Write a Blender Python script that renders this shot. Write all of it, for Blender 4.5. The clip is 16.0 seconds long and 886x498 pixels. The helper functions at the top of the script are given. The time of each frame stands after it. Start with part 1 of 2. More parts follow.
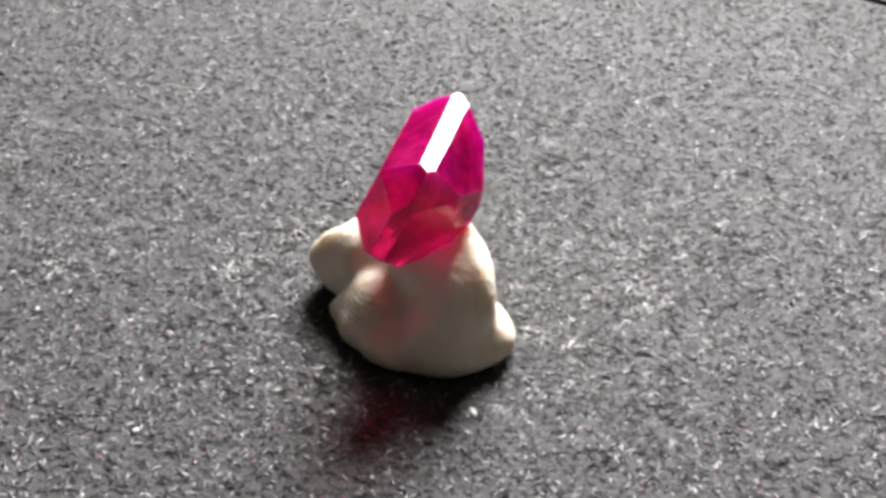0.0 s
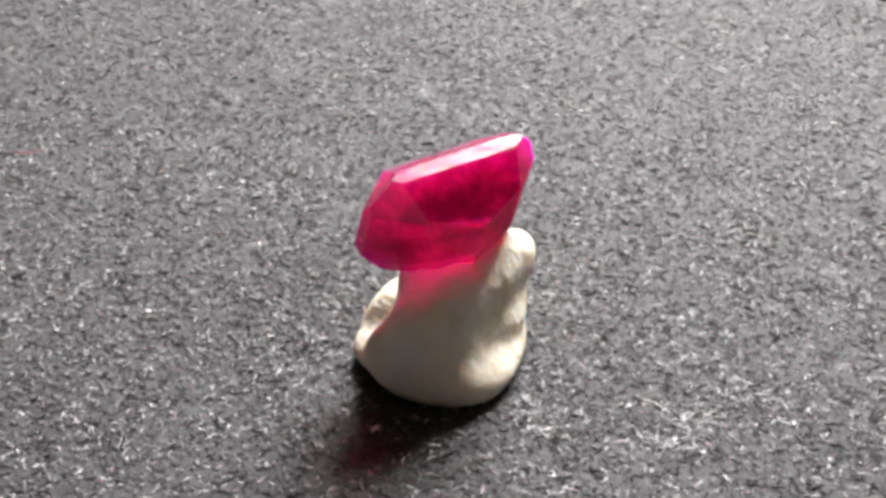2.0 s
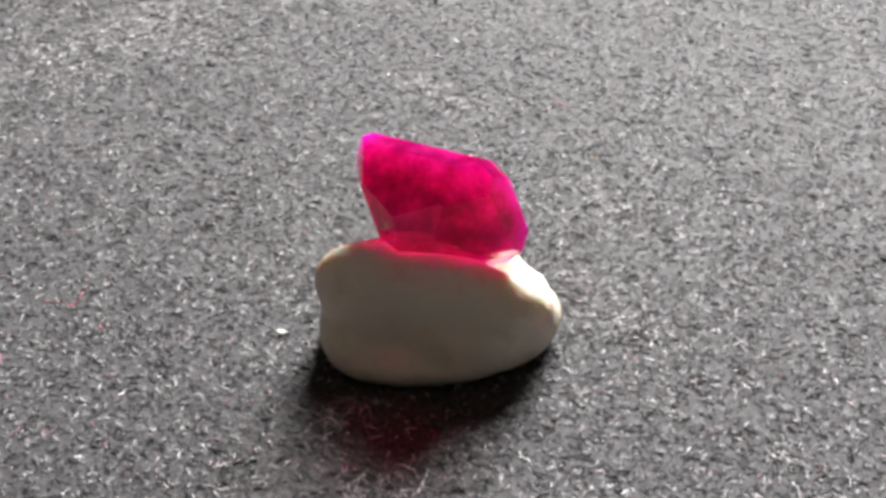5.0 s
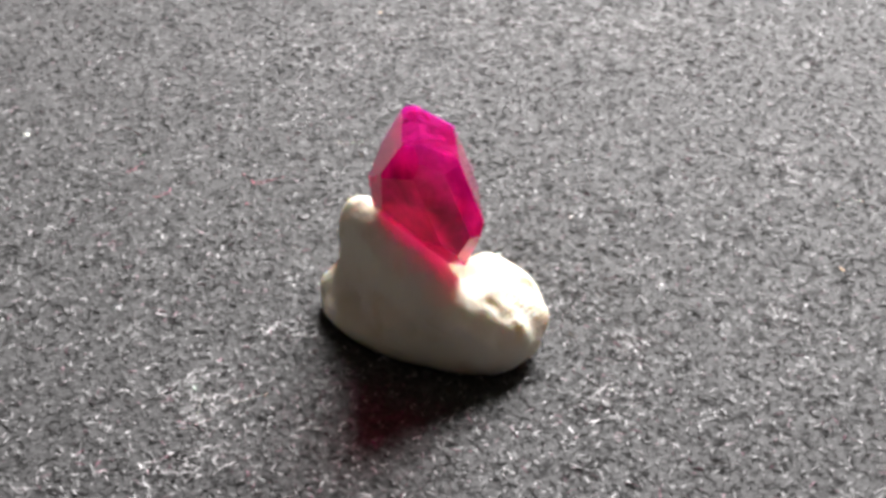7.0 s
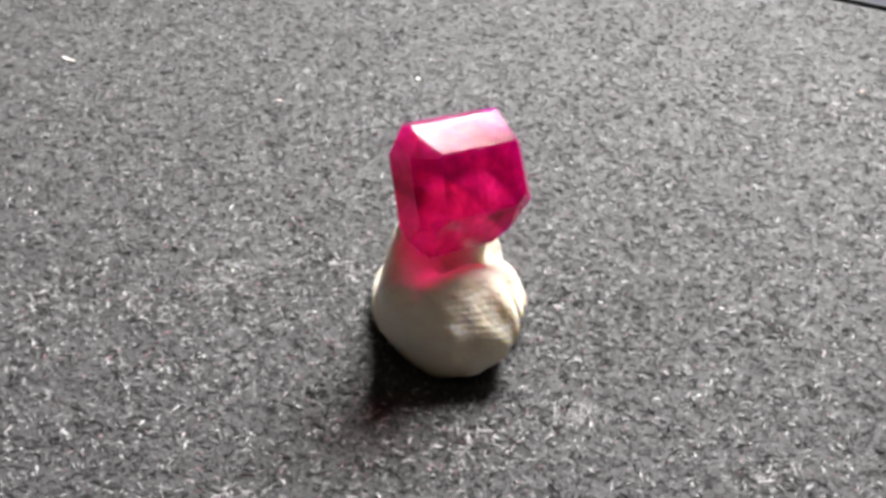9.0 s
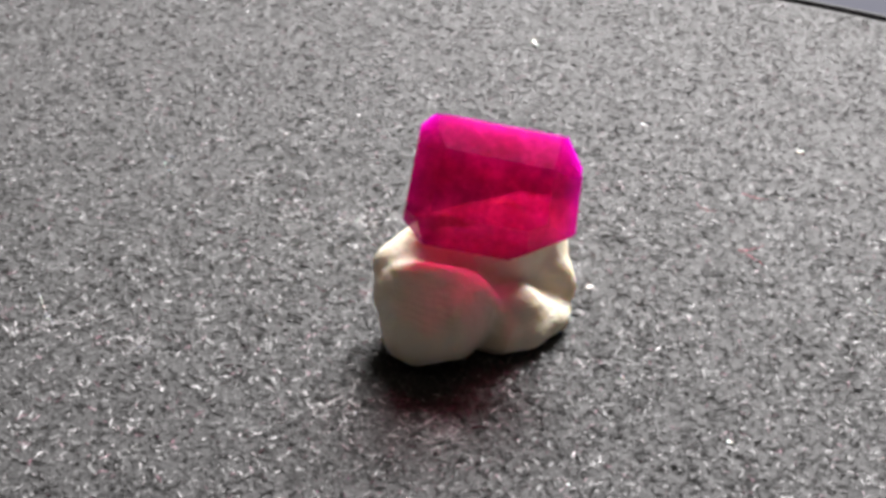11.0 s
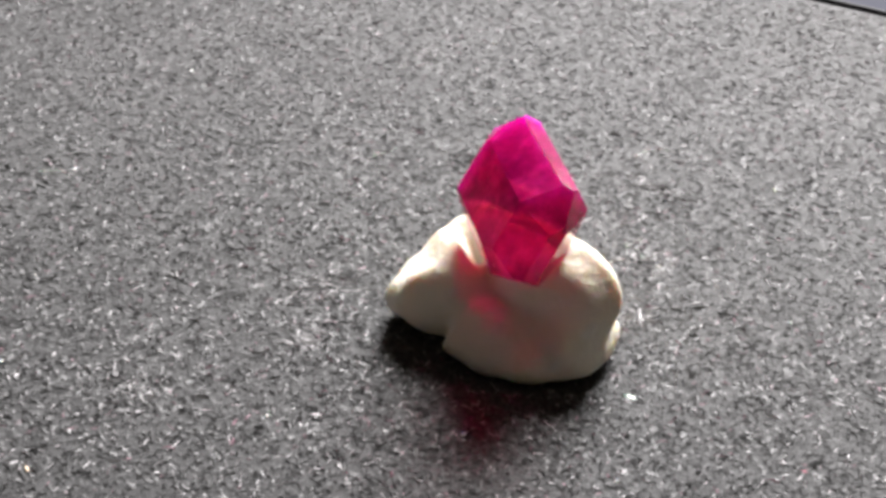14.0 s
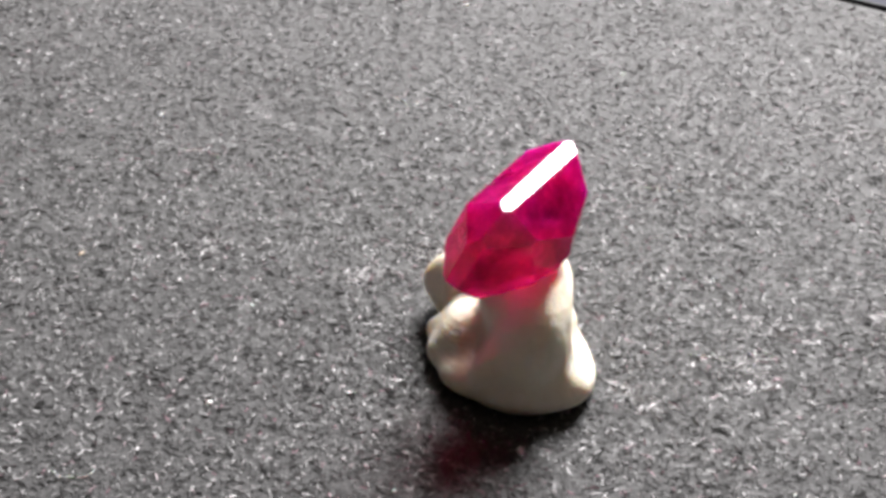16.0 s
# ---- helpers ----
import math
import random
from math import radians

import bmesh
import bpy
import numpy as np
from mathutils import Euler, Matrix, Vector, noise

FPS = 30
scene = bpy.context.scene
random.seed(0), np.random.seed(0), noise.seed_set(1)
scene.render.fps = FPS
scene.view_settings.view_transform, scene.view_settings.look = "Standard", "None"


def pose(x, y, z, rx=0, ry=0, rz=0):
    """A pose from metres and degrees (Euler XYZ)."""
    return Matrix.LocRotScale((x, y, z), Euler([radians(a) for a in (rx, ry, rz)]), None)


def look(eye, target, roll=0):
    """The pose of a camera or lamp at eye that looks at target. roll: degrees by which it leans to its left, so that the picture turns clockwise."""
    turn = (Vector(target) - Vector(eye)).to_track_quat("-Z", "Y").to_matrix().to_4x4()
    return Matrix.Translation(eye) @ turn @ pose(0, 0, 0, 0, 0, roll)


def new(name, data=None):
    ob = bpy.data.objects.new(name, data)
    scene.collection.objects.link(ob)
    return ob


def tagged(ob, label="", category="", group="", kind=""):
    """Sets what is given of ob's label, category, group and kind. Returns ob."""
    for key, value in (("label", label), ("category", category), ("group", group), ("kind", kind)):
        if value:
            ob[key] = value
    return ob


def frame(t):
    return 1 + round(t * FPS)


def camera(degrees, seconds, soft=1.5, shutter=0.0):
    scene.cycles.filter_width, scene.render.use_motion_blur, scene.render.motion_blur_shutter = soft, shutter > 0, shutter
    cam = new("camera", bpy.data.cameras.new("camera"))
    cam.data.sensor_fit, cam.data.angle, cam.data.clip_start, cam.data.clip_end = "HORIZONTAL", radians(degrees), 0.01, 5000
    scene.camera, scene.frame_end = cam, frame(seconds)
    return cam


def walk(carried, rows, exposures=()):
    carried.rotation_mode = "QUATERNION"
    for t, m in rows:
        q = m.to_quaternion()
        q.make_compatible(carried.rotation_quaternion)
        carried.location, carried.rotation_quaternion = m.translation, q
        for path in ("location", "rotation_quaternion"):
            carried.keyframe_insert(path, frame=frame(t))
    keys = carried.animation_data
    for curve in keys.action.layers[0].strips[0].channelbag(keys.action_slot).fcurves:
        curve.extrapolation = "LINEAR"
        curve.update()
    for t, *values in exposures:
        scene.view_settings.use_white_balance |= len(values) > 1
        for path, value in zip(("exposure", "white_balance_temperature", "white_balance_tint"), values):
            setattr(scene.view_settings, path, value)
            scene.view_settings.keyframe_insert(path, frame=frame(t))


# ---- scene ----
# ---- camera and its way ----
cam = camera(37.79, 16.0, soft=3.8)
PATH = [
    (0.0, (0.00171, -0.08065, 0.05160), (0.00516, -0.00255, 0.00702), 4.25),
    (0.5, (0.00112, -0.08090, 0.05165), (0.00395, -0.00270, 0.00720), 3.95),
    (1.0, (0.00082, -0.08098, 0.05199), (0.00194, -0.00264, 0.00771), 3.64),
    (1.5, (0.00038, -0.08115, 0.05241), (0.00146, -0.00295, 0.00786), 3.62),
    (2.0, (0.00044, -0.08162, 0.05284), (0.00087, -0.00349, 0.00816), 3.66),
    (2.5, (0.00015, -0.08127, 0.05255), (0.00034, -0.00315, 0.00785), 3.35),
    (3.0, (0.00037, -0.08113, 0.05237), (-0.00006, -0.00294, 0.00782), 3.30),
    (3.5, (-0.00021, -0.08116, 0.05252), (-0.00073, -0.00298, 0.00796), 3.41),
    (4.0, (-0.00038, -0.08126, 0.05261), (-0.00133, -0.00313, 0.00796), 3.66),
    (4.2, (-0.00051, -0.08123, 0.05268), (-0.00177, -0.00307, 0.00807), 3.54),
    (6.3, (-0.00048, -0.08126, 0.05319), (-0.00223, -0.00310, 0.00861), 2.80),
    (6.5, (-0.00044, -0.08122, 0.05314), (-0.00227, -0.00300, 0.00867), 2.77),
    (7.0, (-0.00018, -0.08158, 0.05311), (-0.00250, -0.00335, 0.00869), 2.74),
    (7.5, (-0.00058, -0.08147, 0.05296), (-0.00266, -0.00313, 0.00873), 2.59),
    (8.0, (-0.00033, -0.08169, 0.05291), (-0.00273, -0.00321, 0.00893), 2.80),
    (8.5, (-0.00082, -0.08201, 0.05320), (-0.00300, -0.00346, 0.00932), 2.96),
    (9.0, (-0.00049, -0.08197, 0.05320), (-0.00271, -0.00335, 0.00945), 3.09),
    (9.2, (-0.00053, -0.08218, 0.05329), (-0.00267, -0.00354, 0.00959), 3.14),
    (11.3, (-0.00043, -0.08212, 0.05332), (-0.00220, -0.00320, 0.01011), 3.18),
    (11.5, (-0.00048, -0.08204, 0.05336), (-0.00216, -0.00318, 0.01004), 3.39),
    (12.0, (-0.00030, -0.08229, 0.05359), (-0.00204, -0.00348, 0.01018), 3.62),
    (12.5, (-0.00060, -0.08241, 0.05397), (-0.00193, -0.00372, 0.01033), 3.66),
    (13.0, (-0.00016, -0.08223, 0.05395), (-0.00173, -0.00365, 0.01011), 3.64),
    (13.5, (-0.00039, -0.08218, 0.05414), (-0.00147, -0.00374, 0.01005), 3.74),
    (14.0, (-0.00018, -0.08234, 0.05410), (-0.00155, -0.00393, 0.00995), 3.85),
    (14.5, (-0.00034, -0.08230, 0.05394), (-0.00146, -0.00393, 0.00971), 3.78),
    (15.0, (-0.00029, -0.08222, 0.05381), (-0.00185, -0.00390, 0.00951), 3.88),
    (15.5, (-0.00085, -0.08239, 0.05463), (-0.00223, -0.00433, 0.00986), 4.16),
    (16.0, (-0.00068, -0.08242, 0.05500), (-0.00230, -0.00447, 0.01004), 4.32),
]
walk(cam, [(t, look(e, a, r)) for t, e, a, r in PATH], exposures=[(0.0, 0.0), (16.0, 0.0)])

# turn of the table, seconds and degrees about the vertical axis
TURN = [
    (0.0, 2.02), (0.5, -8.76), (1.0, -20.13), (1.5, -31.10), (2.0, -42.49), (2.5, -53.62),
    (3.0, -65.08), (3.5, -76.04), (4.0, -87.40), (4.2, -92.01), (4.9, -108.42), (5.6, -124.83),
    (6.3, -141.24), (6.5, -146.09), (7.0, -158.45), (7.5, -170.19), (8.0, -182.32), (8.5, -194.01),
    (9.0, -206.18), (9.2, -210.98), (9.9, -227.65), (10.6, -244.32), (11.3, -261.00), (11.5, -265.81),
    (12.0, -277.96), (12.5, -289.75), (13.0, -302.00), (13.5, -313.79), (14.0, -325.91), (14.5, -337.68),
    (15.0, -349.65), (15.5, -361.31), (16.0, -373.58),
]

# ---- world and light ----
world = bpy.data.worlds.new("sky")
scene.world = world
world.use_nodes = True
wn = world.node_tree
sky = wn.nodes.new("ShaderNodeTexSky")
sky.sky_type, sky.sun_disc = "NISHITA", False
sky.sun_elevation, sky.sun_rotation = radians(50), radians(14)
wn.links.new(sky.outputs[0], wn.nodes["Background"].inputs[0])
wn.nodes["Background"].inputs[1].default_value = 0.05

WIN = (0.21, 0.80, 0.85)      # centre of the window opening
WIN_W, WIN_H = 0.50, 0.70
lamp_data = bpy.data.lights.new("window_light", "AREA")
lamp_data.shape, lamp_data.size, lamp_data.size_y = "RECTANGLE", WIN_W, WIN_H
lamp_data.energy, lamp_data.color = 92.0, (1.0, 0.97, 0.97)
window_light = new("window_light", lamp_data)
window_light.matrix_world = look((WIN[0], WIN[1] - 0.005, WIN[2]), (WIN[0], 0.0, WIN[2]))


# ---- materials ----
class Mat:
    """A node material with short ways to add and link nodes."""

    def __init__(self, name):
        self.m = bpy.data.materials.new(name)
        self.m.use_nodes = True
        self.t = self.m.node_tree
        self.b = self.t.nodes["Principled BSDF"]
        self.out = self.t.nodes["Material Output"]
        self.co = self.t.nodes.new("ShaderNodeTexCoord").outputs["Object"]

    def node(self, kind, **ins):
        n = self.t.nodes.new(kind)
        for k, v in ins.items():
            n.inputs[k.replace("_", " ")].default_value = v
        return n

    def link(self, a, b):
        self.t.links.new(a, b)

    def noise(self, scale, detail=4.0, rough=0.6, co=None):
        n = self.node("ShaderNodeTexNoise", Scale=scale, Detail=detail, Roughness=rough)
        self.link(co or self.co, n.inputs["Vector"])
        return n.outputs["Fac"]

    def ramp(self, fac, stops):
        r = self.t.nodes.new("ShaderNodeValToRGB")
        e = r.color_ramp.elements
        while len(e) < len(stops):
            e.new(0.5)
        for k, (p, c) in enumerate(stops):
            e[k].position, e[k].color = p, (*c, 1) if len(c) == 3 else c
        self.link(fac, r.inputs[0])
        return r.outputs[0]

    def mix(self, fac, a, b, how="MIX"):
        n = self.t.nodes.new("ShaderNodeMix")
        n.data_type, n.blend_type = "RGBA", how
        for s, v in ((0, fac), (6, a), (7, b)):
            if isinstance(v, (int, float)):
                n.inputs[s].default_value = v
            elif isinstance(v, tuple):
                n.inputs[s].default_value = (*v, 1)
            else:
                self.link(v, n.inputs[s])
        return n.outputs[2]

    def bump(self, height, strength, distance, under=None):
        n = self.node("ShaderNodeBump", Strength=strength, Distance=distance)
        self.link(height, n.inputs["Height"])
        if under is not None:
            self.link(under, n.inputs["Normal"])
        return n.outputs["Normal"]


def felt_material():
    m = Mat("black_felt")
    fine = m.noise(2600.0, 3.0, 0.75)
    mid = m.noise(900.0, 4.0, 0.65)
    wide = m.noise(70.0, 3.0, 0.5)
    grain = m.ramp(fine, [(0.38, (0.004, 0.004, 0.004)), (0.52, (0.015, 0.015, 0.015)), (0.68, (0.055, 0.053, 0.055))])
    clump = m.ramp(mid, [(0.35, (0.45, 0.45, 0.45)), (0.65, (1.5, 1.48, 1.5))])
    col = m.mix(1.0, grain, clump, "MULTIPLY")
    worn = m.ramp(wide, [(0.4, (0.85, 0.85, 0.85)), (0.7, (1.2, 1.2, 1.2))])
    m.link(m.mix(1.0, col, worn, "MULTIPLY"), m.b.inputs["Base Color"])
    m.b.inputs["Roughness"].default_value = 0.7
    m.b.inputs["Specular IOR Level"].default_value = 0.3
    m.b.inputs["Sheen Weight"].default_value = 0.4
    m.b.inputs["Sheen Roughness"].default_value = 0.45
    m.link(m.bump(mid, 0.35, 0.0004, m.bump(fine, 0.6, 0.0002)), m.b.inputs["Normal"])
    return m.m


def fibre_material():
    m = Mat("felt_fibre")
    rnd = m.t.nodes.new("ShaderNodeNewGeometry").outputs["Random Per Island"]
    # grey hairs, a few pinkish; the palest are whitened to imitate sparkle
    col = m.ramp(rnd, [(0.0, (0.02, 0.02, 0.02)), (0.5, (0.047, 0.047, 0.047)), (0.88, (0.115, 0.112, 0.115)), (0.97, (0.62, 0.60, 0.61)), (0.985, (0.26, 0.12, 0.16))])
    m.link(col, m.b.inputs["Base Color"])
    m.b.inputs["Roughness"].default_value = 0.42
    m.b.inputs["Specular IOR Level"].default_value = 0.5
    m.b.inputs["Sheen Weight"].default_value = 0.15
    m.b.inputs["Sheen Roughness"].default_value = 0.45
    return m.m


def dust_material():
    m = Mat("dust_fibre")
    rnd = m.t.nodes.new("ShaderNodeNewGeometry").outputs["Random Per Island"]
    m.link(m.ramp(rnd, [(0.0, (0.12, 0.12, 0.12)), (0.6, (0.34, 0.33, 0.335)), (1.0, (0.75, 0.72, 0.73))]), m.b.inputs["Base Color"])
    m.b.inputs["Roughness"].default_value = 0.55
    return m.m


def lint_material(name, color):
    m = Mat(name)
    n = m.noise(2500.0)
    m.link(m.mix(n, tuple(c * 0.8 for c in color), color), m.b.inputs["Base Color"])
    m.b.inputs["Roughness"].default_value = 0.7
    m.b.inputs["Subsurface Weight"].default_value = 0.2
    m.b.inputs["Subsurface Scale"].default_value = 0.0004
    return m.m


def clay_material():
    m = Mat("ivory_clay")
    wide = m.noise(160.0, 4.0, 0.55)
    fine = m.noise(1500.0, 5.0, 0.65)
    col = m.mix(wide, (0.80, 0.72, 0.57), (0.88, 0.81, 0.68))
    stain = m.ramp(m.noise(420.0, 3.0), [(0.55, (1, 1, 1)), (0.78, (0.88, 0.84, 0.76))])
    m.link(m.mix(1.0, col, stain, "MULTIPLY"), m.b.inputs["Base Color"])
    m.b.inputs["Roughness"].default_value = 0.62
    m.b.inputs["Specular IOR Level"].default_value = 0.3
    m.b.inputs["Subsurface Weight"].default_value = 0.6
    m.b.inputs["Subsurface Radius"].default_value = (1.0, 0.7, 0.4)
    m.b.inputs["Subsurface Scale"].default_value = 0.0011
    wave = m.node("ShaderNodeTexWave", Scale=900.0, Distortion=2.5, Detail=2.0)
    m.link(m.co, wave.inputs["Vector"])
    wave.bands_direction = "Z"
    near = m.t.nodes.new("ShaderNodeVectorMath")
    near.operation = "DISTANCE"
    near.inputs[1].default_value = (-0.0005, -0.0050, 0.0026)
    m.link(m.co, near.inputs[0])
    other = m.t.nodes.new("ShaderNodeVectorMath")
    other.operation = "DISTANCE"
    other.inputs[1].default_value = (-0.0022, 0.0044, 0.0045)
    m.link(m.co, other.inputs[0])
    least = m.t.nodes.new("ShaderNodeMath")
    least.operation = "MINIMUM"
    m.link(near.outputs["Value"], least.inputs[0])
    m.link(other.outputs["Value"], least.inputs[1])
    patch = m.ramp(least.outputs[0], [(0.0018, (1, 1, 1)), (0.0034, (0, 0, 0))])
    ridges = m.mix(1.0, wave.outputs["Fac"], patch, "MULTIPLY")
    dents = m.noise(520.0, 3.0, 0.5)
    m.link(m.bump(ridges, 0.17, 0.0002, m.bump(dents, 0.5, 0.0004, m.bump(fine, 0.6, 0.00025))), m.b.inputs["Normal"])
    return m.m


def gem_material():
    m = Mat("ruby")
    mottle = m.noise(420.0, 6.0, 0.65)
    silk = m.noise(900.0, 4.0, 0.7)
    # light and dark blotches in the colour imitate reflections inside the stone
    col = m.ramp(mottle, [(0.34, (0.22, 0.001, 0.068)), (0.50, (0.35, 0.003, 0.112)), (0.66, (0.64, 0.02, 0.22))])
    b = m.b
    m.link(col, b.inputs["Base Color"])
    b.inputs["IOR"].default_value = 1.5
    b.inputs["Specular IOR Level"].default_value = 0.08
    b.inputs["Roughness"].default_value = 0.12
    b.inputs["Coat Weight"].default_value = 0.15
    b.inputs["Coat Roughness"].default_value = 0.03
    b.inputs["Coat IOR"].default_value = 1.7
    b.inputs["Transmission Weight"].default_value = 0.58
    b.inputs["Subsurface Weight"].default_value = 1.0
    b.inputs["Subsurface Radius"].default_value = (1.0, 0.06, 0.60)
    b.inputs["Subsurface Scale"].default_value = 0.022
    m.link(m.bump(mottle, 0.12, 0.0005, m.bump(silk, 0.10, 0.0001)), b.inputs["Normal"])
    clear = m.t.nodes.new("ShaderNodeBsdfTransparent")
    clear.inputs[0].default_value = (1.0, 0.07, 0.26, 1)
    mixer = m.t.nodes.new("ShaderNodeMixShader")
    mixer.inputs[0].default_value = 0.18
    m.link(b.outputs[0], mixer.inputs[1])
    m.link(clear.outputs[0], mixer.inputs[2])
    m.link(mixer.outputs[0], m.out.inputs["Surface"])
    return m.m


def plain_material(name, color, rough, scale=20.0, vary=0.12, metal=0.0, relief=0.0, gloss=0.5):
    m = Mat(name)
    n = m.noise(scale, 5.0)
    a = tuple(c * (1 - vary) for c in color)
    m.link(m.mix(n, a, tuple(min(1.0, c * (1 + vary)) for c in color)), m.b.inputs["Base Color"])
    m.b.inputs["Roughness"].default_value = rough
    m.b.inputs["Metallic"].default_value = metal
    m.b.inputs["Specular IOR Level"].default_value = gloss
    if relief:
        m.link(m.bump(m.noise(scale * 8, 4.0), 0.3, relief), m.b.inputs["Normal"])
    return m.m


INCLUSION = lint_material("pale_inclusion", (0.95, 0.35, 0.62))
DARK_INCLUSION = lint_material("dark_inclusion", (0.12, 0.004, 0.03))
DUST_FIBRE = dust_material()
FELT, FIBRE, CLAY, RUBY = felt_material(), fibre_material(), clay_material(), gem_material()
WHITE_LINT = lint_material("white_lint", (0.85, 0.83, 0.80))
PINK_LINT = lint_material("pink_lint", (0.75, 0.20, 0.30))
TAN_LINT = lint_material("tan_lint", (0.72, 0.55, 0.38))
BLACK_PLASTIC = plain_material("black_plastic", (0.012, 0.011, 0.013), 0.6, 300.0, gloss=0.25)
TABLE = plain_material("grey_laminate", (0.045, 0.047, 0.062), 0.85, 25.0, 0.15, relief=0.0002, gloss=0.12)
PAINT = plain_material("wall_paint", (0.12, 0.10, 0.08), 0.8, 4.0, 0.06, relief=0.001)
BOARD = plain_material("floor_screed", (0.12, 0.10, 0.09), 0.7, 5.0, 0.15, relief=0.001)
FRAME = plain_material("window_paint", (0.75, 0.75, 0.74), 0.45, 10.0, 0.05)


# ---- building helpers ----
def mesh_ob(name, bm, material, parent=None, label="", smooth=False):
    me = bpy.data.meshes.new(name)
    bm.to_mesh(me)
    bm.free()
    if smooth:
        me.polygons.foreach_set("use_smooth", [True] * len(me.polygons))
    me.materials.append(material)
    ob = new(name, me)
    if parent is not None:
        ob.parent = parent
    if label:
        tagged(ob, label)
    return ob


def part(name, bm, material, parent, label="", smooth=False):
    return mesh_ob(name, bm, material, parent, label, smooth)


def box(bm, x0, y0, z0, x1, y1, z1):
    r = bmesh.ops.create_cube(bm, size=1.0)["verts"]
    bmesh.ops.scale(bm, vec=(x1 - x0, y1 - y0, z1 - z0), verts=r)
    bmesh.ops.translate(bm, vec=((x0 + x1) / 2, (y0 + y1) / 2, (z0 + z1) / 2), verts=r)
    return r


def lathe(profile, segments=192):
    """A closed body of revolution about z from (radius, height) pairs, bottom to top."""
    bm = bmesh.new()
    rings = []
    for r, z in profile:
        if r < 1e-7:
            rings.append([bm.verts.new((0, 0, z))])
        else:
            rings.append([bm.verts.new((r * math.cos(2 * math.pi * k / segments), r * math.sin(2 * math.pi * k / segments), z)) for k in range(segments)])
    for a, b in zip(rings, rings[1:]):
        for k in range(segments):
            j = (k + 1) % segments
            if len(a) == 1:
                bm.faces.new((a[0], b[j], b[k]))
            elif len(b) == 1:
                bm.faces.new((a[k], a[j], b[0]))
            else:
                bm.faces.new((a[k], a[j], b[j], b[k]))
    bmesh.ops.recalc_face_normals(bm, faces=bm.faces)
    return bm


# ---- the room ----
X0, X1, Y0, Y1, Z0, Z1 = -3.8, 4.2, -6.4, 0.8, -0.76, 1.94
TH = 0.12


def room():
    bm = bmesh.new(); box(bm, X0 - TH, Y0 - TH, Z0 - 0.1, X1 + TH, Y1 + TH, Z0)
    tagged(mesh_ob("floor", bm, BOARD), "plain dull brown-grey screed floor of the room", "floor", kind="structure")
    bm = bmesh.new(); box(bm, X0 - TH, Y0 - TH, Z1, X1 + TH, Y1 + TH, Z1 + 0.1)
    tagged(mesh_ob("ceiling", bm, PAINT), "plain warm brown painted ceiling", "ceiling", kind="structure")
    for name, b in (("wall_south", (X0 - TH, Y0 - TH, Z0, X1 + TH, Y0, Z1)), ("wall_west", (X0 - TH, Y0, Z0, X0, Y1, Z1)), ("wall_east", (X1, Y0, Z0, X1 + TH, Y1, Z1))):
        bm = bmesh.new(); box(bm, *b)
        tagged(mesh_ob(name, bm, PAINT), "plain warm brown painted room wall", "wall", kind="structure")
    wx0, wx1, wz0, wz1 = WIN[0] - WIN_W / 2, WIN[0] + WIN_W / 2, WIN[2] - WIN_H / 2, WIN[2] + WIN_H / 2
    bm = bmesh.new()
    for b in ((X0 - TH, Z0, wx0, Z1), (wx1, Z0, X1 + TH, Z1), (wx0, Z0, wx1, wz0), (wx0, wz1, wx1, Z1)):
        box(bm, b[0], Y1, b[1], b[2], Y1 + TH, b[3])
    tagged(mesh_ob("wall_north", bm, PAINT), "warm brown painted wall with the window opening", "wall", kind="structure")
    win = new("window_1")
    tagged(win, "small white painted window that lets in daylight", "window", kind="structure")
    bm = bmesh.new()
    w = 0.035
    for b in ((wx0, wz0, wx0 + w, wz1), (wx1 - w, wz0, wx1, wz1), (wx0 + w, wz0, wx1 - w, wz0 + w), (wx0 + w, wz1 - w, wx1 - w, wz1)):
        box(bm, b[0], Y1 + 0.04, b[1], b[2], Y1 + 0.08, b[3])
    part("window_frame", bm, FRAME, win)


room()


def table():
    t = new("table")
    tagged(t, "grey-blue laminate table under the turntable", "table")
    bm = bmesh.new(); v = box(bm, -0.55, -0.40, -0.058, 0.60, 0.45, -0.030)
    bmesh.ops.bevel(bm, geom=bm.edges[:], offset=0.003, segments=3, affect="EDGES")
    part("tabletop", bm, TABLE, t)
    for x in (-0.50, 0.55):
        for y in (-0.35, 0.40):
            bm = bmesh.new(); box(bm, x - 0.02, y - 0.02, Z0, x + 0.02, y + 0.02, -0.058)
            part("leg", bm, BLACK_PLASTIC, t)


table()


def turntable_base():
    bm = lathe([(0, -0.030), (0.090, -0.030), (0.092, -0.028), (0.092, -0.010), (0.090, -0.008), (0, -0.008)], 96)
    tagged(mesh_ob("pedestal", bm, BLACK_PLASTIC), "low round black plastic pedestal under the turning plate", "pedestal")


turntable_base()

# ---- what turns: the plate with its felt ----
R_FELT = 0.1012


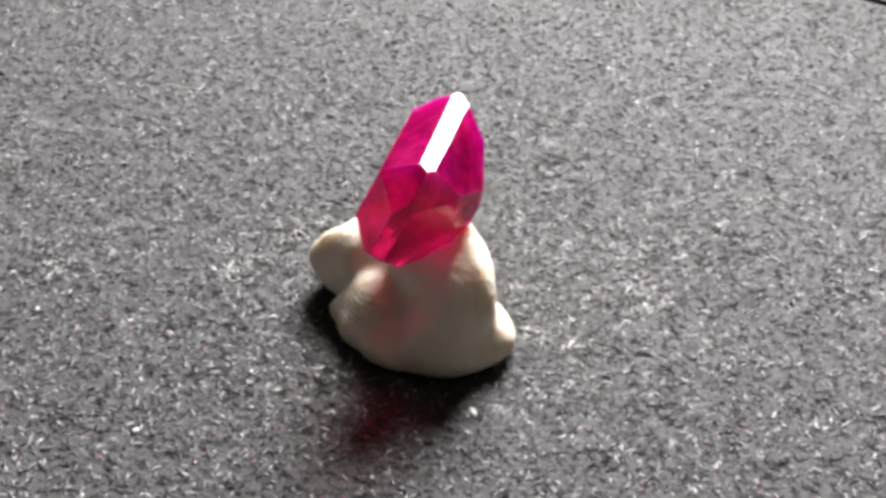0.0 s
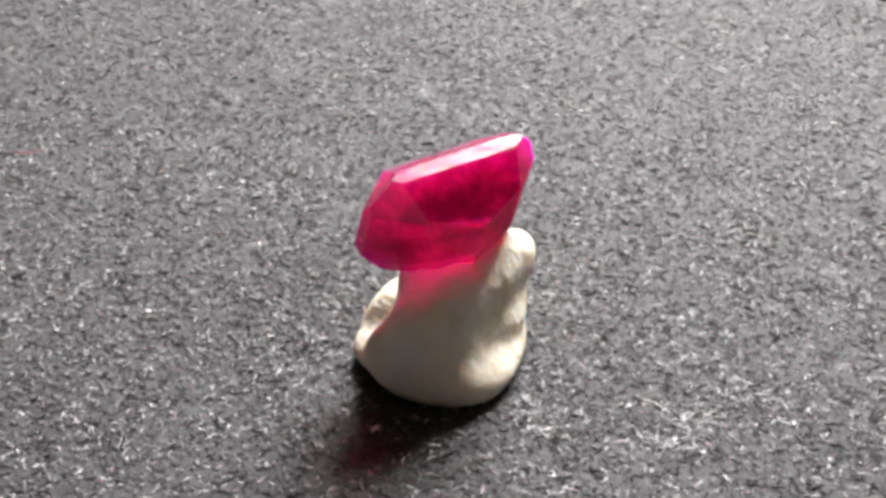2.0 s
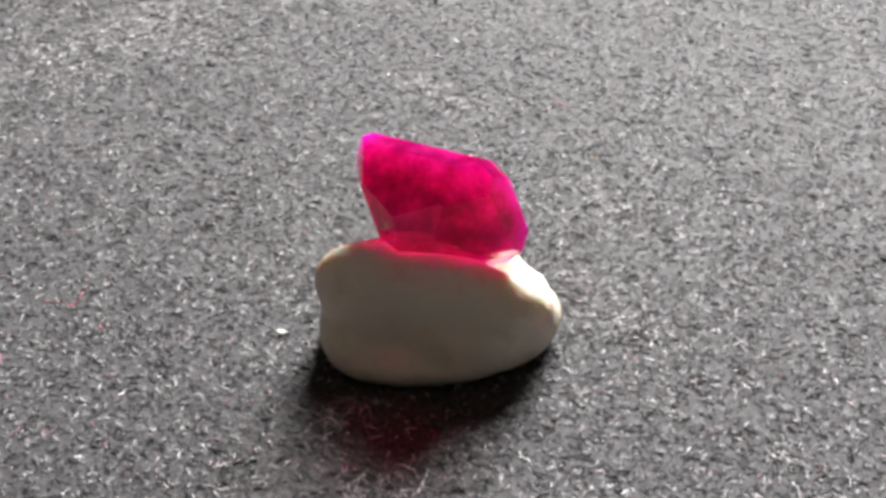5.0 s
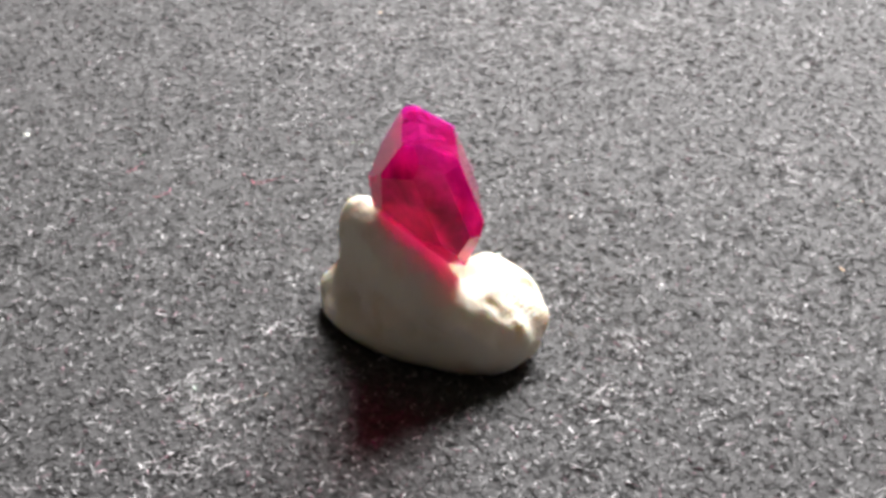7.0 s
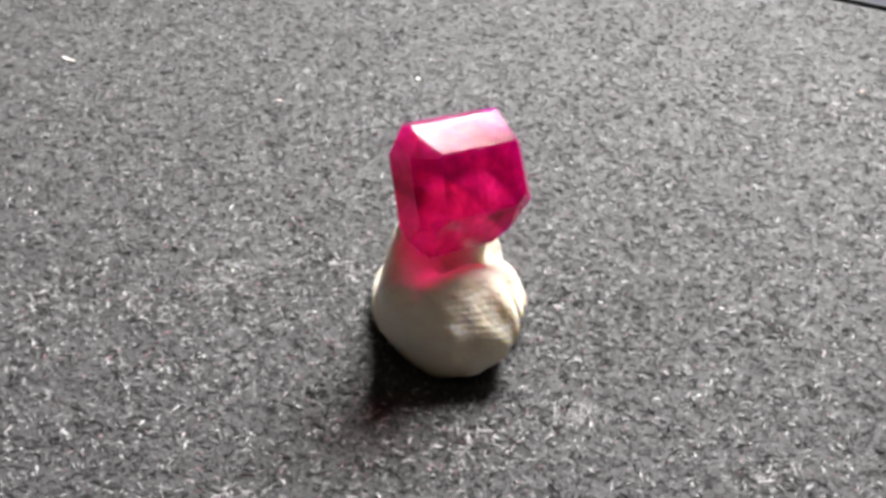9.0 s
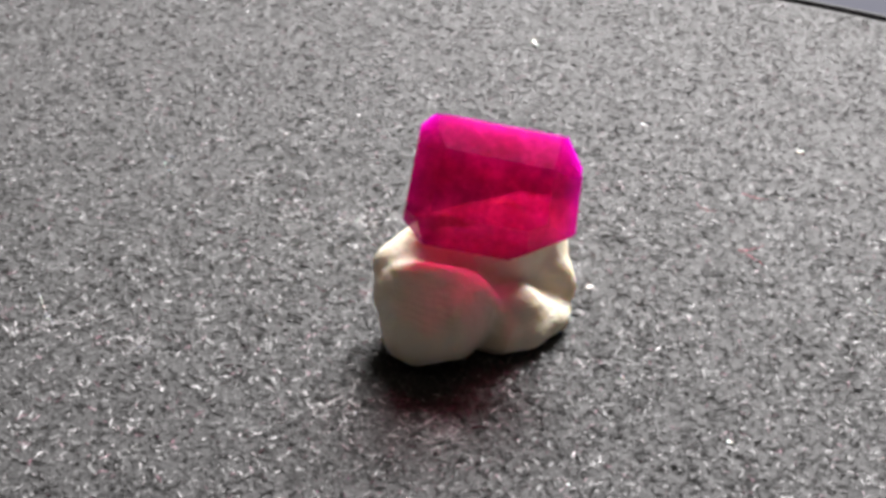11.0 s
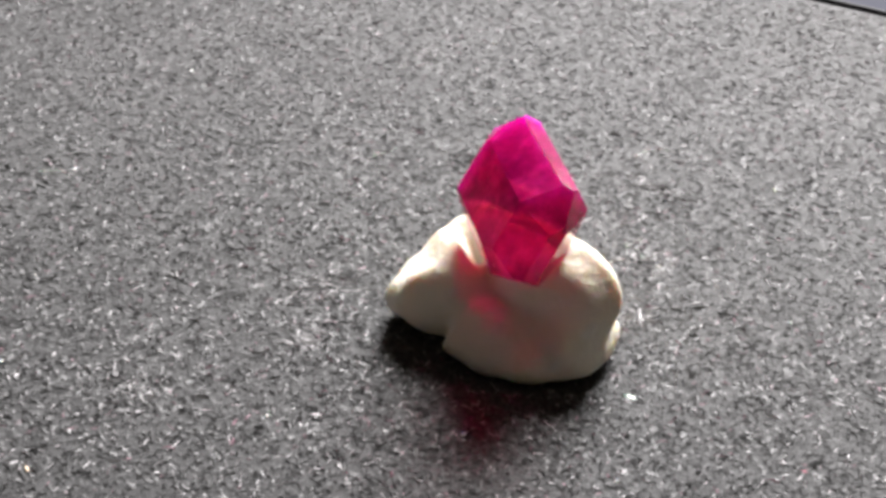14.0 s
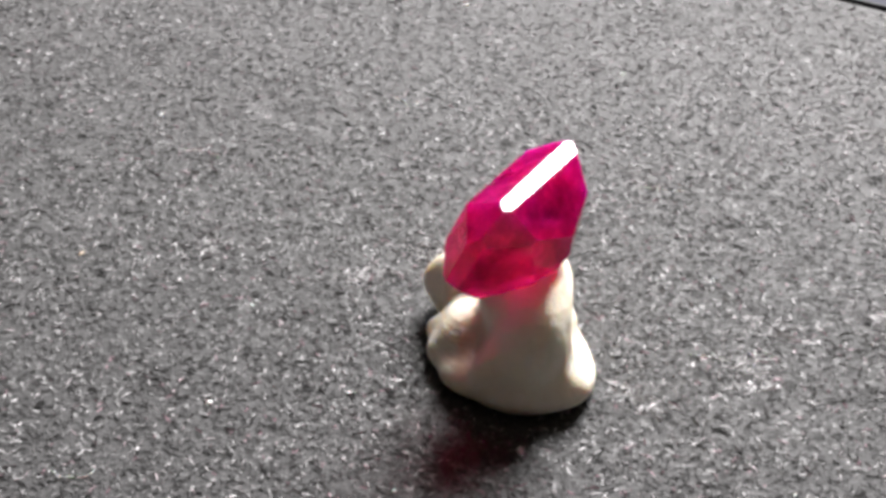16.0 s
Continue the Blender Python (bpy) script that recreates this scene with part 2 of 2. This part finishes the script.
def fibre_mesh(count, rmax, bias, rng, lmin, lmax, wide):
    """Many short curved hairs lying in the nap, as one mesh of thin ribbons."""
    r = rmax * rng.random(count) ** bias
    a = rng.random(count) * 2 * np.pi
    c = np.stack([r * np.cos(a), r * np.sin(a)], 1)
    h = rng.random(count) * 2 * np.pi
    ln = lmin + (lmax - lmin) * rng.random(count) ** 2
    bend = rng.normal(0, 0.7, count)
    n = 3
    s = np.linspace(-0.5, 0.5, n)
    lift = np.abs(rng.normal(0, 0.00010, count)) + 0.00003
    roll, rise = rng.normal(0, 0.6, count), rng.normal(0, 0.28, count)
    verts = np.zeros((count, n, 2, 3))
    for k in range(n):
        ang = h + bend * s[k]
        p = c + (ln * s[k])[:, None] * np.stack([np.cos(h + bend * s[k] / 2), np.sin(h + bend * s[k] / 2)], 1)
        side = np.stack([-np.sin(ang), np.cos(ang)], 1) * (wide * (1 - 1.2 * abs(s[k])))
        z = lift * (1 - 3.2 * s[k] ** 2) + 0.00004 + np.maximum(0, rise * s[k]) * ln
        for j, g in ((0, -1), (1, 1)):
            verts[:, k, j, :2] = p + g * side
            verts[:, k, j, 2] = z + g * wide * roll
    base = (np.arange(count) * n * 2)[:, None]
    faces = []
    for k in range(n - 1):
        faces.append(base + np.array([2 * k, 2 * k + 1, 2 * k + 3, 2 * k + 2]))
    me = bpy.data.meshes.new("felt_nap")
    me.from_pydata(verts.reshape(-1, 3).tolist(), [], np.concatenate(faces).tolist())
    return me


# pale smudges: place and half sizes in millimetres, turn in degrees, hairs
DUST = [
    (27.8, 52.0, 5.0, 3.0, 20, 260), (-10.2, 5.0, 3.0, 2.4, 40, 130), (-5.8, 11.2, 3.2, 2.6, 10, 140), (20.6, 3.6, 3.4, 3.0, 70, 170),
    (22.4, 10.0, 4.5, 2.4, 25, 110), (7.9, 30.4, 5.0, 1.2, 100, 110), (-38.5, -19.5, 8.0, 3.0, 65, 260), (-40.0, -56.0, 26.0, 14.0, -25, 2600), (-12.0, -60.0, 22.0, 12.0, 5, 1300),
    (13.6, -3.2, 2.6, 2.0, 0, 90), (4.0, 24.5, 1.8, 1.2, 30, 60), (-24.0, 5.0, 4.0, 2.0, 80, 110), (30.0, 14.0, 6.0, 2.4, 120, 150),
]


def turntable():
    t = new("turntable")
    tagged(t, "slowly turning round display turntable covered in black felt", "turntable")
    bm = lathe([(0, -0.004), (R_FELT + 0.0003, -0.004), (R_FELT + 0.0003, -0.0008), (R_FELT, -0.0002), (R_FELT - 0.0006, 0.0), (0.05, 0.0), (0, 0.0)], 256)
    part("felt_top", bm, FELT, t, "black felt cover with worn grey nap", True)
    bm = lathe([(0.0, -0.0078), (0.1020, -0.0078), (0.1040, -0.0070), (0.1045, -0.0060), (0.1045, -0.0008), (0.1043, -0.0003), (0.1038, -0.0001), (0.1035, -0.0005), (0.1035, -0.0042), (0, -0.0042)], 256)
    part("plate", bm, BLACK_PLASTIC, t, "thin black plastic plate with a raised rim", True)
    rng = np.random.default_rng(5)
    me = fibre_mesh(230000, 0.0995, 0.56, rng, 0.0003, 0.0010, 0.000042)
    me.materials.append(FIBRE)
    f = new("felt_nap", me)
    f.parent = t
    tagged(f, "fine grey nap of loose felt fibres", kind="stuff")
    for x, y, rx, ry, turn, count in DUST:
        me = fibre_mesh(count, 1.0, 0.9, rng, 0.0004, 0.0020, 0.00004)
        co = np.zeros(len(me.vertices) * 3)
        me.vertices.foreach_get("co", co)
        co = co.reshape(-1, 6, 3)
        mid = co.mean(1, keepdims=True)
        cs, sn = math.cos(radians(turn)), math.sin(radians(turn))
        px, py = mid[..., 0] * rx * 0.001, mid[..., 1] * ry * 0.001
        near = co - mid
        near[..., 0] += cs * px - sn * py + x * 0.001
        near[..., 1] += sn * px + cs * py + y * 0.001
        near[..., 2] = co[..., 2]
        me.vertices.foreach_set("co", near.reshape(-1))
        me.materials.append(DUST_FIBRE)
        d = new("dust_patch", me)
        d.parent = t
        tagged(d, "faint pale smudge of dust on the felt", kind="stuff")
    return t


# ---- the lump of clay ----
# lobes of the kneaded lump in millimetres: centre, half sizes, turn in degrees
BODY_LOBES = [
    (-0.91, 0.87, 3.33, 1.48, 3.45, 2.77, 66),
    (3.97, 3.60, 5.60, 1.48, 3.10, 1.72, 10),
    (1.29, -2.68, 1.25, 3.59, 1.98, 1.46, 40),
    (1.64, 2.32, 1.40, 5.28, 1.64, 1.49, -33),
    (6.13, -5.49, 1.41, 3.15, 3.68, 1.48, -29),
    (4.55, 0.87, 2.93, 2.91, 4.32, 1.50, 30),
    (4.20, -2.00, 6.70, 2.60, 4.20, 2.20, -15),
    (4.14, -2.98, 1.02, 4.91, 3.03, 4.97, -47),
    (-1.21, 3.65, 2.65, 1.49, 3.04, 1.69, -85),
    (2.39, -4.93, 1.24, 2.87, 3.60, 1.47, -13),
    (1.50, 4.70, 2.35, 3.50, 1.49, 2.80, -22),
    (5.18, -5.86, 4.83, 1.87, 3.48, 3.19, 21),
]
EDGE_LOBES = [
    (6.63, -4.87, 5.89, 1.47, 3.97, 3.22, 15),
    (6.69, -0.54, 1.03, 2.47, 5.91, 1.40, 32),
    (5.45, -6.57, 2.86, 3.56, 1.65, 2.50, 42),
    (0.45, 2.75, 4.22, 1.49, 4.45, 2.83, -23),
    (5.64, -0.33, 5.63, 1.47, 6.02, 3.35, 15),
    (6.86, -6.14, 1.86, 3.09, 1.48, 1.48, 4),
    (-0.23, -1.52, 1.72, 2.45, 1.48, 1.48, 20),
    (-0.70, 2.80, 3.30, 1.70, 2.30, 2.10, -10),
    (0.30, -3.50, 2.50, 1.50, 2.30, 2.10, 10),
]
# folds pressed into the lump: from, to, radius
CREASES = [
    (-2.2, -2.2, 5.0, -2.6, -1.6, 3.0, 0.45), (-2.6, -1.6, 3.0, -2.0, -0.4, 0.0, 0.6), (1.2, 5.9, 6.2, 0.0, 6.2, 5.2, 0.14),
    (0.0, 6.3, 5.2, -2.2, 5.1, 4.7, 0.2), (-0.3, 6.3, 5.1, -0.9, 6.6, 3.7, 0.17),
]
CLAY_HEART = (2.6, -1.0, 3.2)


def clay_field(p, k=0.55):
    """Smooth union of the lobes: below zero inside."""
    total = np.zeros(len(p))
    for x, y, z, a, b, c, turn in BODY_LOBES + EDGE_LOBES:
        d = p - np.array((x, y, z))
        cs, sn = math.cos(radians(turn)), math.sin(radians(turn))
        d = np.stack([cs * d[:, 0] + sn * d[:, 1], -sn * d[:, 0] + cs * d[:, 1], d[:, 2]], 1)
        r = np.array((a, b, c))
        u = np.linalg.norm(d / r, axis=1)
        w = np.linalg.norm(d / r ** 2, axis=1) + 1e-9
        total += np.exp(-np.clip(u * (u - 1) / w, -20, 20) / k)
    body = -k * np.log(total + 1e-30)
    for x, y, z, u, v, w, r in CREASES:
        a, ab = np.array((x, y, z)), np.array((u - x, v - y, w - z))
        s = np.clip(((p - a) @ ab) / (ab @ ab), 0, 1)
        gap = np.linalg.norm(p - a - s[:, None] * ab, axis=1) - r
        body = 0.22 * np.logaddexp(body / 0.22, -gap / 0.22)
    return body


def clay_stand():
    bm = bmesh.new()
    bmesh.ops.create_icosphere(bm, subdivisions=7, radius=1.0)
    way = np.array([v.co[:] for v in bm.verts])
    heart = np.array(CLAY_HEART)
    reach = np.zeros(len(way))
    for s in np.arange(0.15, 14.0, 0.15):
        inside = clay_field(heart + way * s) < 0
        reach = np.where(inside, s, reach)
    lo, hi = reach.copy(), reach + 0.15
    for _ in range(7):
        mid = (lo + hi) / 2
        inside = clay_field(heart + way * mid[:, None]) < 0
        lo, hi = np.where(inside, mid, lo), np.where(inside, hi, mid)
    p = (heart + way * lo[:, None])
    for v, q in zip(bm.verts, p):
        n = noise.fractal(Vector(q) * 0.45, 1.0, 2.0, 4) * 0.12
        co = Vector(q) + (Vector(q) - Vector(CLAY_HEART)).normalized() * n
        co.z = max(co.z, 0.0)
        v.co = co * 0.001
    bmesh.ops.smooth_vert(bm, verts=bm.verts, factor=0.5, use_axis_x=True, use_axis_y=True, use_axis_z=True)
    ob = mesh_ob("clay_stand", bm, CLAY, smooth=True)
    return tagged(ob, "kneaded lump of ivory modelling clay on black felt, holding the gem", "clay lump")


# ---- the gem ----
GEM_C = (3.34, -1.86, 11.52)        # millimetres
GEM_L = Vector((0.2843, 0.9491, 0.1357)).normalized()
GEM_T = GEM_L.cross(Vector((0.3502, -0.2345, 0.9068))).normalized()
GEM_N = GEM_T.cross(GEM_L)
# sides of the outline: direction in degrees from the long axis, then facets from
# the table (-) to the keel (+) as (tilt, distance from the heart)
GEM_SIDES = [
    (0.1, ((0.0, 5.98), (-57.6, 4.75), (46.4, 4.28),)),
    (90.2, ((-49.7, 3.80), (35.1, 4.05),)),
    (175.6, ((0.0, 6.47), (-50.5, 4.91), (47.7, 4.41),)),
    (270.1, ((0.0, 4.88), (-47.0, 3.81), (-57.7, 3.76), (43.7, 4.55), (57.1, 3.89),)),
    (42.4, ((-36.5, 5.93), (-53.4, 5.06), (35.5, 5.27), (67.2, 4.05),)),
    (144.5, ((0.0, 6.76), (-39.8, 5.42), (-55.1, 5.02), (37.3, 5.19), (68.0, 3.97),)),
    (237.6, ((0.0, 5.30), (-47.3, 4.63), (45.9, 4.55), (68.4, 4.38),)),
    (313.3, ((0.0, 6.50), (-26.8, 6.08), (44.1, 4.32), (58.3, 3.66),)),
]
# the polished facet on the upper edge: facing, distance
GEM_UPPER = (Vector((0.010, 0.986, -0.161)), 4.77)
GEM_TABLE, GEM_KEEL = -2.98, 4.16


def gemstone():
    bm = bmesh.new()
    bmesh.ops.create_cube(bm, size=24.0)

    def cut(n, at):
        g = bm.verts[:] + bm.edges[:] + bm.faces[:]
        r = bmesh.ops.bisect_plane(bm, geom=g, plane_co=at, plane_no=n, clear_outer=True, dist=1e-5)
        edges = [e for e in r["geom_cut"] if isinstance(e, bmesh.types.BMEdge)]
        if edges:
            bmesh.ops.contextual_create(bm, geom=edges)

    # local axes: x the long axis, y up in the outline, z towards the keel
    cut(Vector((0, 0, -1)), Vector((0, 0, GEM_TABLE)))
    cut(Vector((0, 0, 1)), Vector((0, 0, GEM_KEEL)))
    for a, facets in GEM_SIDES:
        u = Vector((math.cos(radians(a)), math.sin(radians(a)), 0))
        for tilt, dist in facets:
            n = u * math.cos(radians(tilt)) + Vector((0, 0, math.sin(radians(tilt))))
            cut(n, n * dist)
    cut(GEM_UPPER[0], GEM_UPPER[0].normalized() * GEM_UPPER[1])
    bmesh.ops.recalc_face_normals(bm, faces=bm.faces)
    bmesh.ops.bevel(bm, geom=bm.edges[:], offset=0.16, segments=3, affect="EDGES", clamp_overlap=True)
    m = Matrix((GEM_L, GEM_N, GEM_T)).transposed().to_4x4()
    m.translation = Vector(GEM_C)
    bmesh.ops.transform(bm, matrix=Matrix.Scale(0.001, 4) @ m, verts=bm.verts)
    bmesh.ops.recalc_face_normals(bm, faces=bm.faces)
    ob = mesh_ob("gemstone", bm, RUBY)
    rng = np.random.default_rng(3)
    for k in range(26):
        s = 0.05 + 0.13 * rng.random() ** 2
        bi = bmesh.new()
        bmesh.ops.create_icosphere(bi, subdivisions=1, radius=1.0)
        for v in bi.verts:
            v.co = Vector((v.co.x * s * (0.8 + rng.random()), v.co.y * s, v.co.z * s * 0.35))
        at = Vector(((rng.random() - 0.5) * 9.0, (rng.random() - 0.5) * 6.6, rng.choice((-1.5, 1.1)) + 0.5 * rng.random()))
        bmesh.ops.transform(bi, matrix=Matrix.Scale(0.001, 4) @ m @ Matrix.Translation(at) @ pose(0, 0, 0, *(rng.random(3) * 180)), verts=bi.verts)
        part("inclusion", bi, DARK_INCLUSION if k % 6 == 0 else INCLUSION, ob, "dark speck inside the stone" if k % 6 == 0 else "pale fleck inside the stone")
    return tagged(ob, "translucent pink-red step-cut ruby standing on edge in clay", "gemstone")


# ---- lint on the felt ----
def speck(rng, size, flat=0.3):
    """A small crumpled flake of lint about the origin."""
    bm = bmesh.new()
    bmesh.ops.create_icosphere(bm, subdivisions=2, radius=1.0)
    s = rng.random(3) * 7
    for v in bm.verts:
        k = 0.75 + 0.6 * noise.noise(v.co * 1.3 + Vector(s))
        v.co = Vector((v.co.x * size * 1.6 * k, v.co.y * size * 0.7 * k, (v.co.z + 0.8) * size * flat * k))
    return bm


def hair(rng, length, thick, curl):
    """A curled thread lying on the felt, as a thin round tube."""
    bm = bmesh.new()
    n, ring = 14, 5
    p, a, rows = Vector((0, 0, thick)), rng.random() * 6.28, []
    turn = curl * (rng.random() - 0.5)
    for k in range(n):
        d = Vector((math.cos(a), math.sin(a), 0))
        side = Vector((-d.y, d.x, 0))
        r = thick * (0.6 + 0.4 * math.sin(math.pi * (k + 0.5) / n))
        c = p + Vector((0, 0, thick * (1.0 + 1.2 * math.sin(k * 1.1))))
        rows.append([bm.verts.new(c + side * r * math.cos(6.2832 * j / ring) + Vector((0, 0, 1)) * r * math.sin(6.2832 * j / ring)) for j in range(ring)])
        p = p + d * length / n
        a += turn + rng.normal(0, 0.16)
    for q, w in zip(rows, rows[1:]):
        for j in range(ring):
            bm.faces.new((q[j], q[(j + 1) % ring], w[(j + 1) % ring], w[j]))
    bm.faces.new(rows[0]); bm.faces.new(rows[-1])
    bmesh.ops.recalc_face_normals(bm, faces=bm.faces)
    return bm


# flakes on the plate: place in millimetres, size, colour
FLAKES = [
    (-16.8, -2.3, 0.20, "w"), (-14.4, -14.8, 0.22, "w"), (-5.8, -10.2, 0.26, "w"), (30.0, -42.8, 0.45, "w"), (20.3, -35.9, 0.26, "w"),
    (63.9, -24.6, 0.8, "w"), (7.1, -12.1, 0.42, "w"), (37.6, 52.5, 0.3, "w"), (25.2, -9.8, 0.16, "w"), (-58.2, 57.1, 0.8, "w"),
    (-22.1, -63.9, 0.4, "w"), (-6.8, 9.9, 0.18, "w"), (-27.6, -11.3, 0.16, "w"), (1.6, 58.1, 0.3, "w"), (-12.7, -69.1, 0.4, "t"),
    (-54.8, -24.4, 0.35, "w"), (-17.0, 39.8, 0.24, "w"), (-20.8, 72.0, 0.5, "w"), (-32.7, -0.6, 0.24, "t"), (-39.5, 26.3, 0.3, "w"),
    (0.5, -18.9, 0.14, "w"), (38.8, -29.0, 0.3, "w"), (21.2, 2.0, 0.22, "w"), (16.9, 16.0, 0.16, "w"), (-10.5, -30.5, 0.2, "p"),
    (3.4, 24.1, 0.2, "w"), (-31.0, 12.0, 0.18, "w"), (12.5, -24.0, 0.16, "p"), (41.0, 8.5, 0.22, "w"), (-25.5, 22.5, 0.18, "w"),
]
HAIRS = [
    (-20.3, 40.4, 4.0, "w"), (-38.6, -9.8, 5.0, "w"), (19.4, 4.2, 3.2, "w"), (20.4, 5.6, 3.0, "w"), (21.4, 5.2, 2.6, "w"),
    (21.9, -32.3, 3.0, "p"), (8.2, -28.3, 3.5, "p"), (18.4, -28.4, 2.5, "p"), (11.2, -27.2, 3.0, "p"), (-42.9, -6.3, 3.5, "p"),
    (7.9, 30.4, 5.0, "w"), (-30.0, 20.0, 4.5, "w"), (33.0, 20.0, 5.0, "w"), (2.0, -35.0, 4.0, "w"), (-18.0, -24.0, 3.5, "w"),
]


def lint():
    rng = np.random.default_rng(11)
    made = []
    cols = {"w": (WHITE_LINT, "tiny white lint flake on black felt"), "p": (PINK_LINT, "tiny pink lint flake on black felt"), "t": (TAN_LINT, "tiny tan crumb on black felt")}
    for x, y, s, c in FLAKES:
        bm = speck(rng, s * 0.001)
        bmesh.ops.transform(bm, matrix=pose(x * 0.001, y * 0.001, 0, 0, 0, rng.random() * 360), verts=bm.verts)
        made.append(tagged(mesh_ob("lint_flake", bm, cols[c][0], smooth=True), cols[c][1], "lint", "lint flakes on the felt"))
    for x, y, ln, c in HAIRS:
        bm = hair(rng, ln * 0.001, 0.000035, 0.35)
        bmesh.ops.translate(bm, vec=(x * 0.001, y * 0.001, 0), verts=bm.verts)
        made.append(tagged(mesh_ob("lint_hair", bm, cols[c][0], smooth=True), "curled loose " + ("pink" if c == "p" else "white") + " thread on black felt", "lint", "lint hairs on the felt"))
    return made


TURNING = [turntable(), clay_stand(), gemstone(), *lint()]


def motions():
    rows = [(t, pose(0, 0, 0, 0, 0, a)) for t, a in TURN]
    for ob in TURNING:
        walk(ob, rows)


motions()
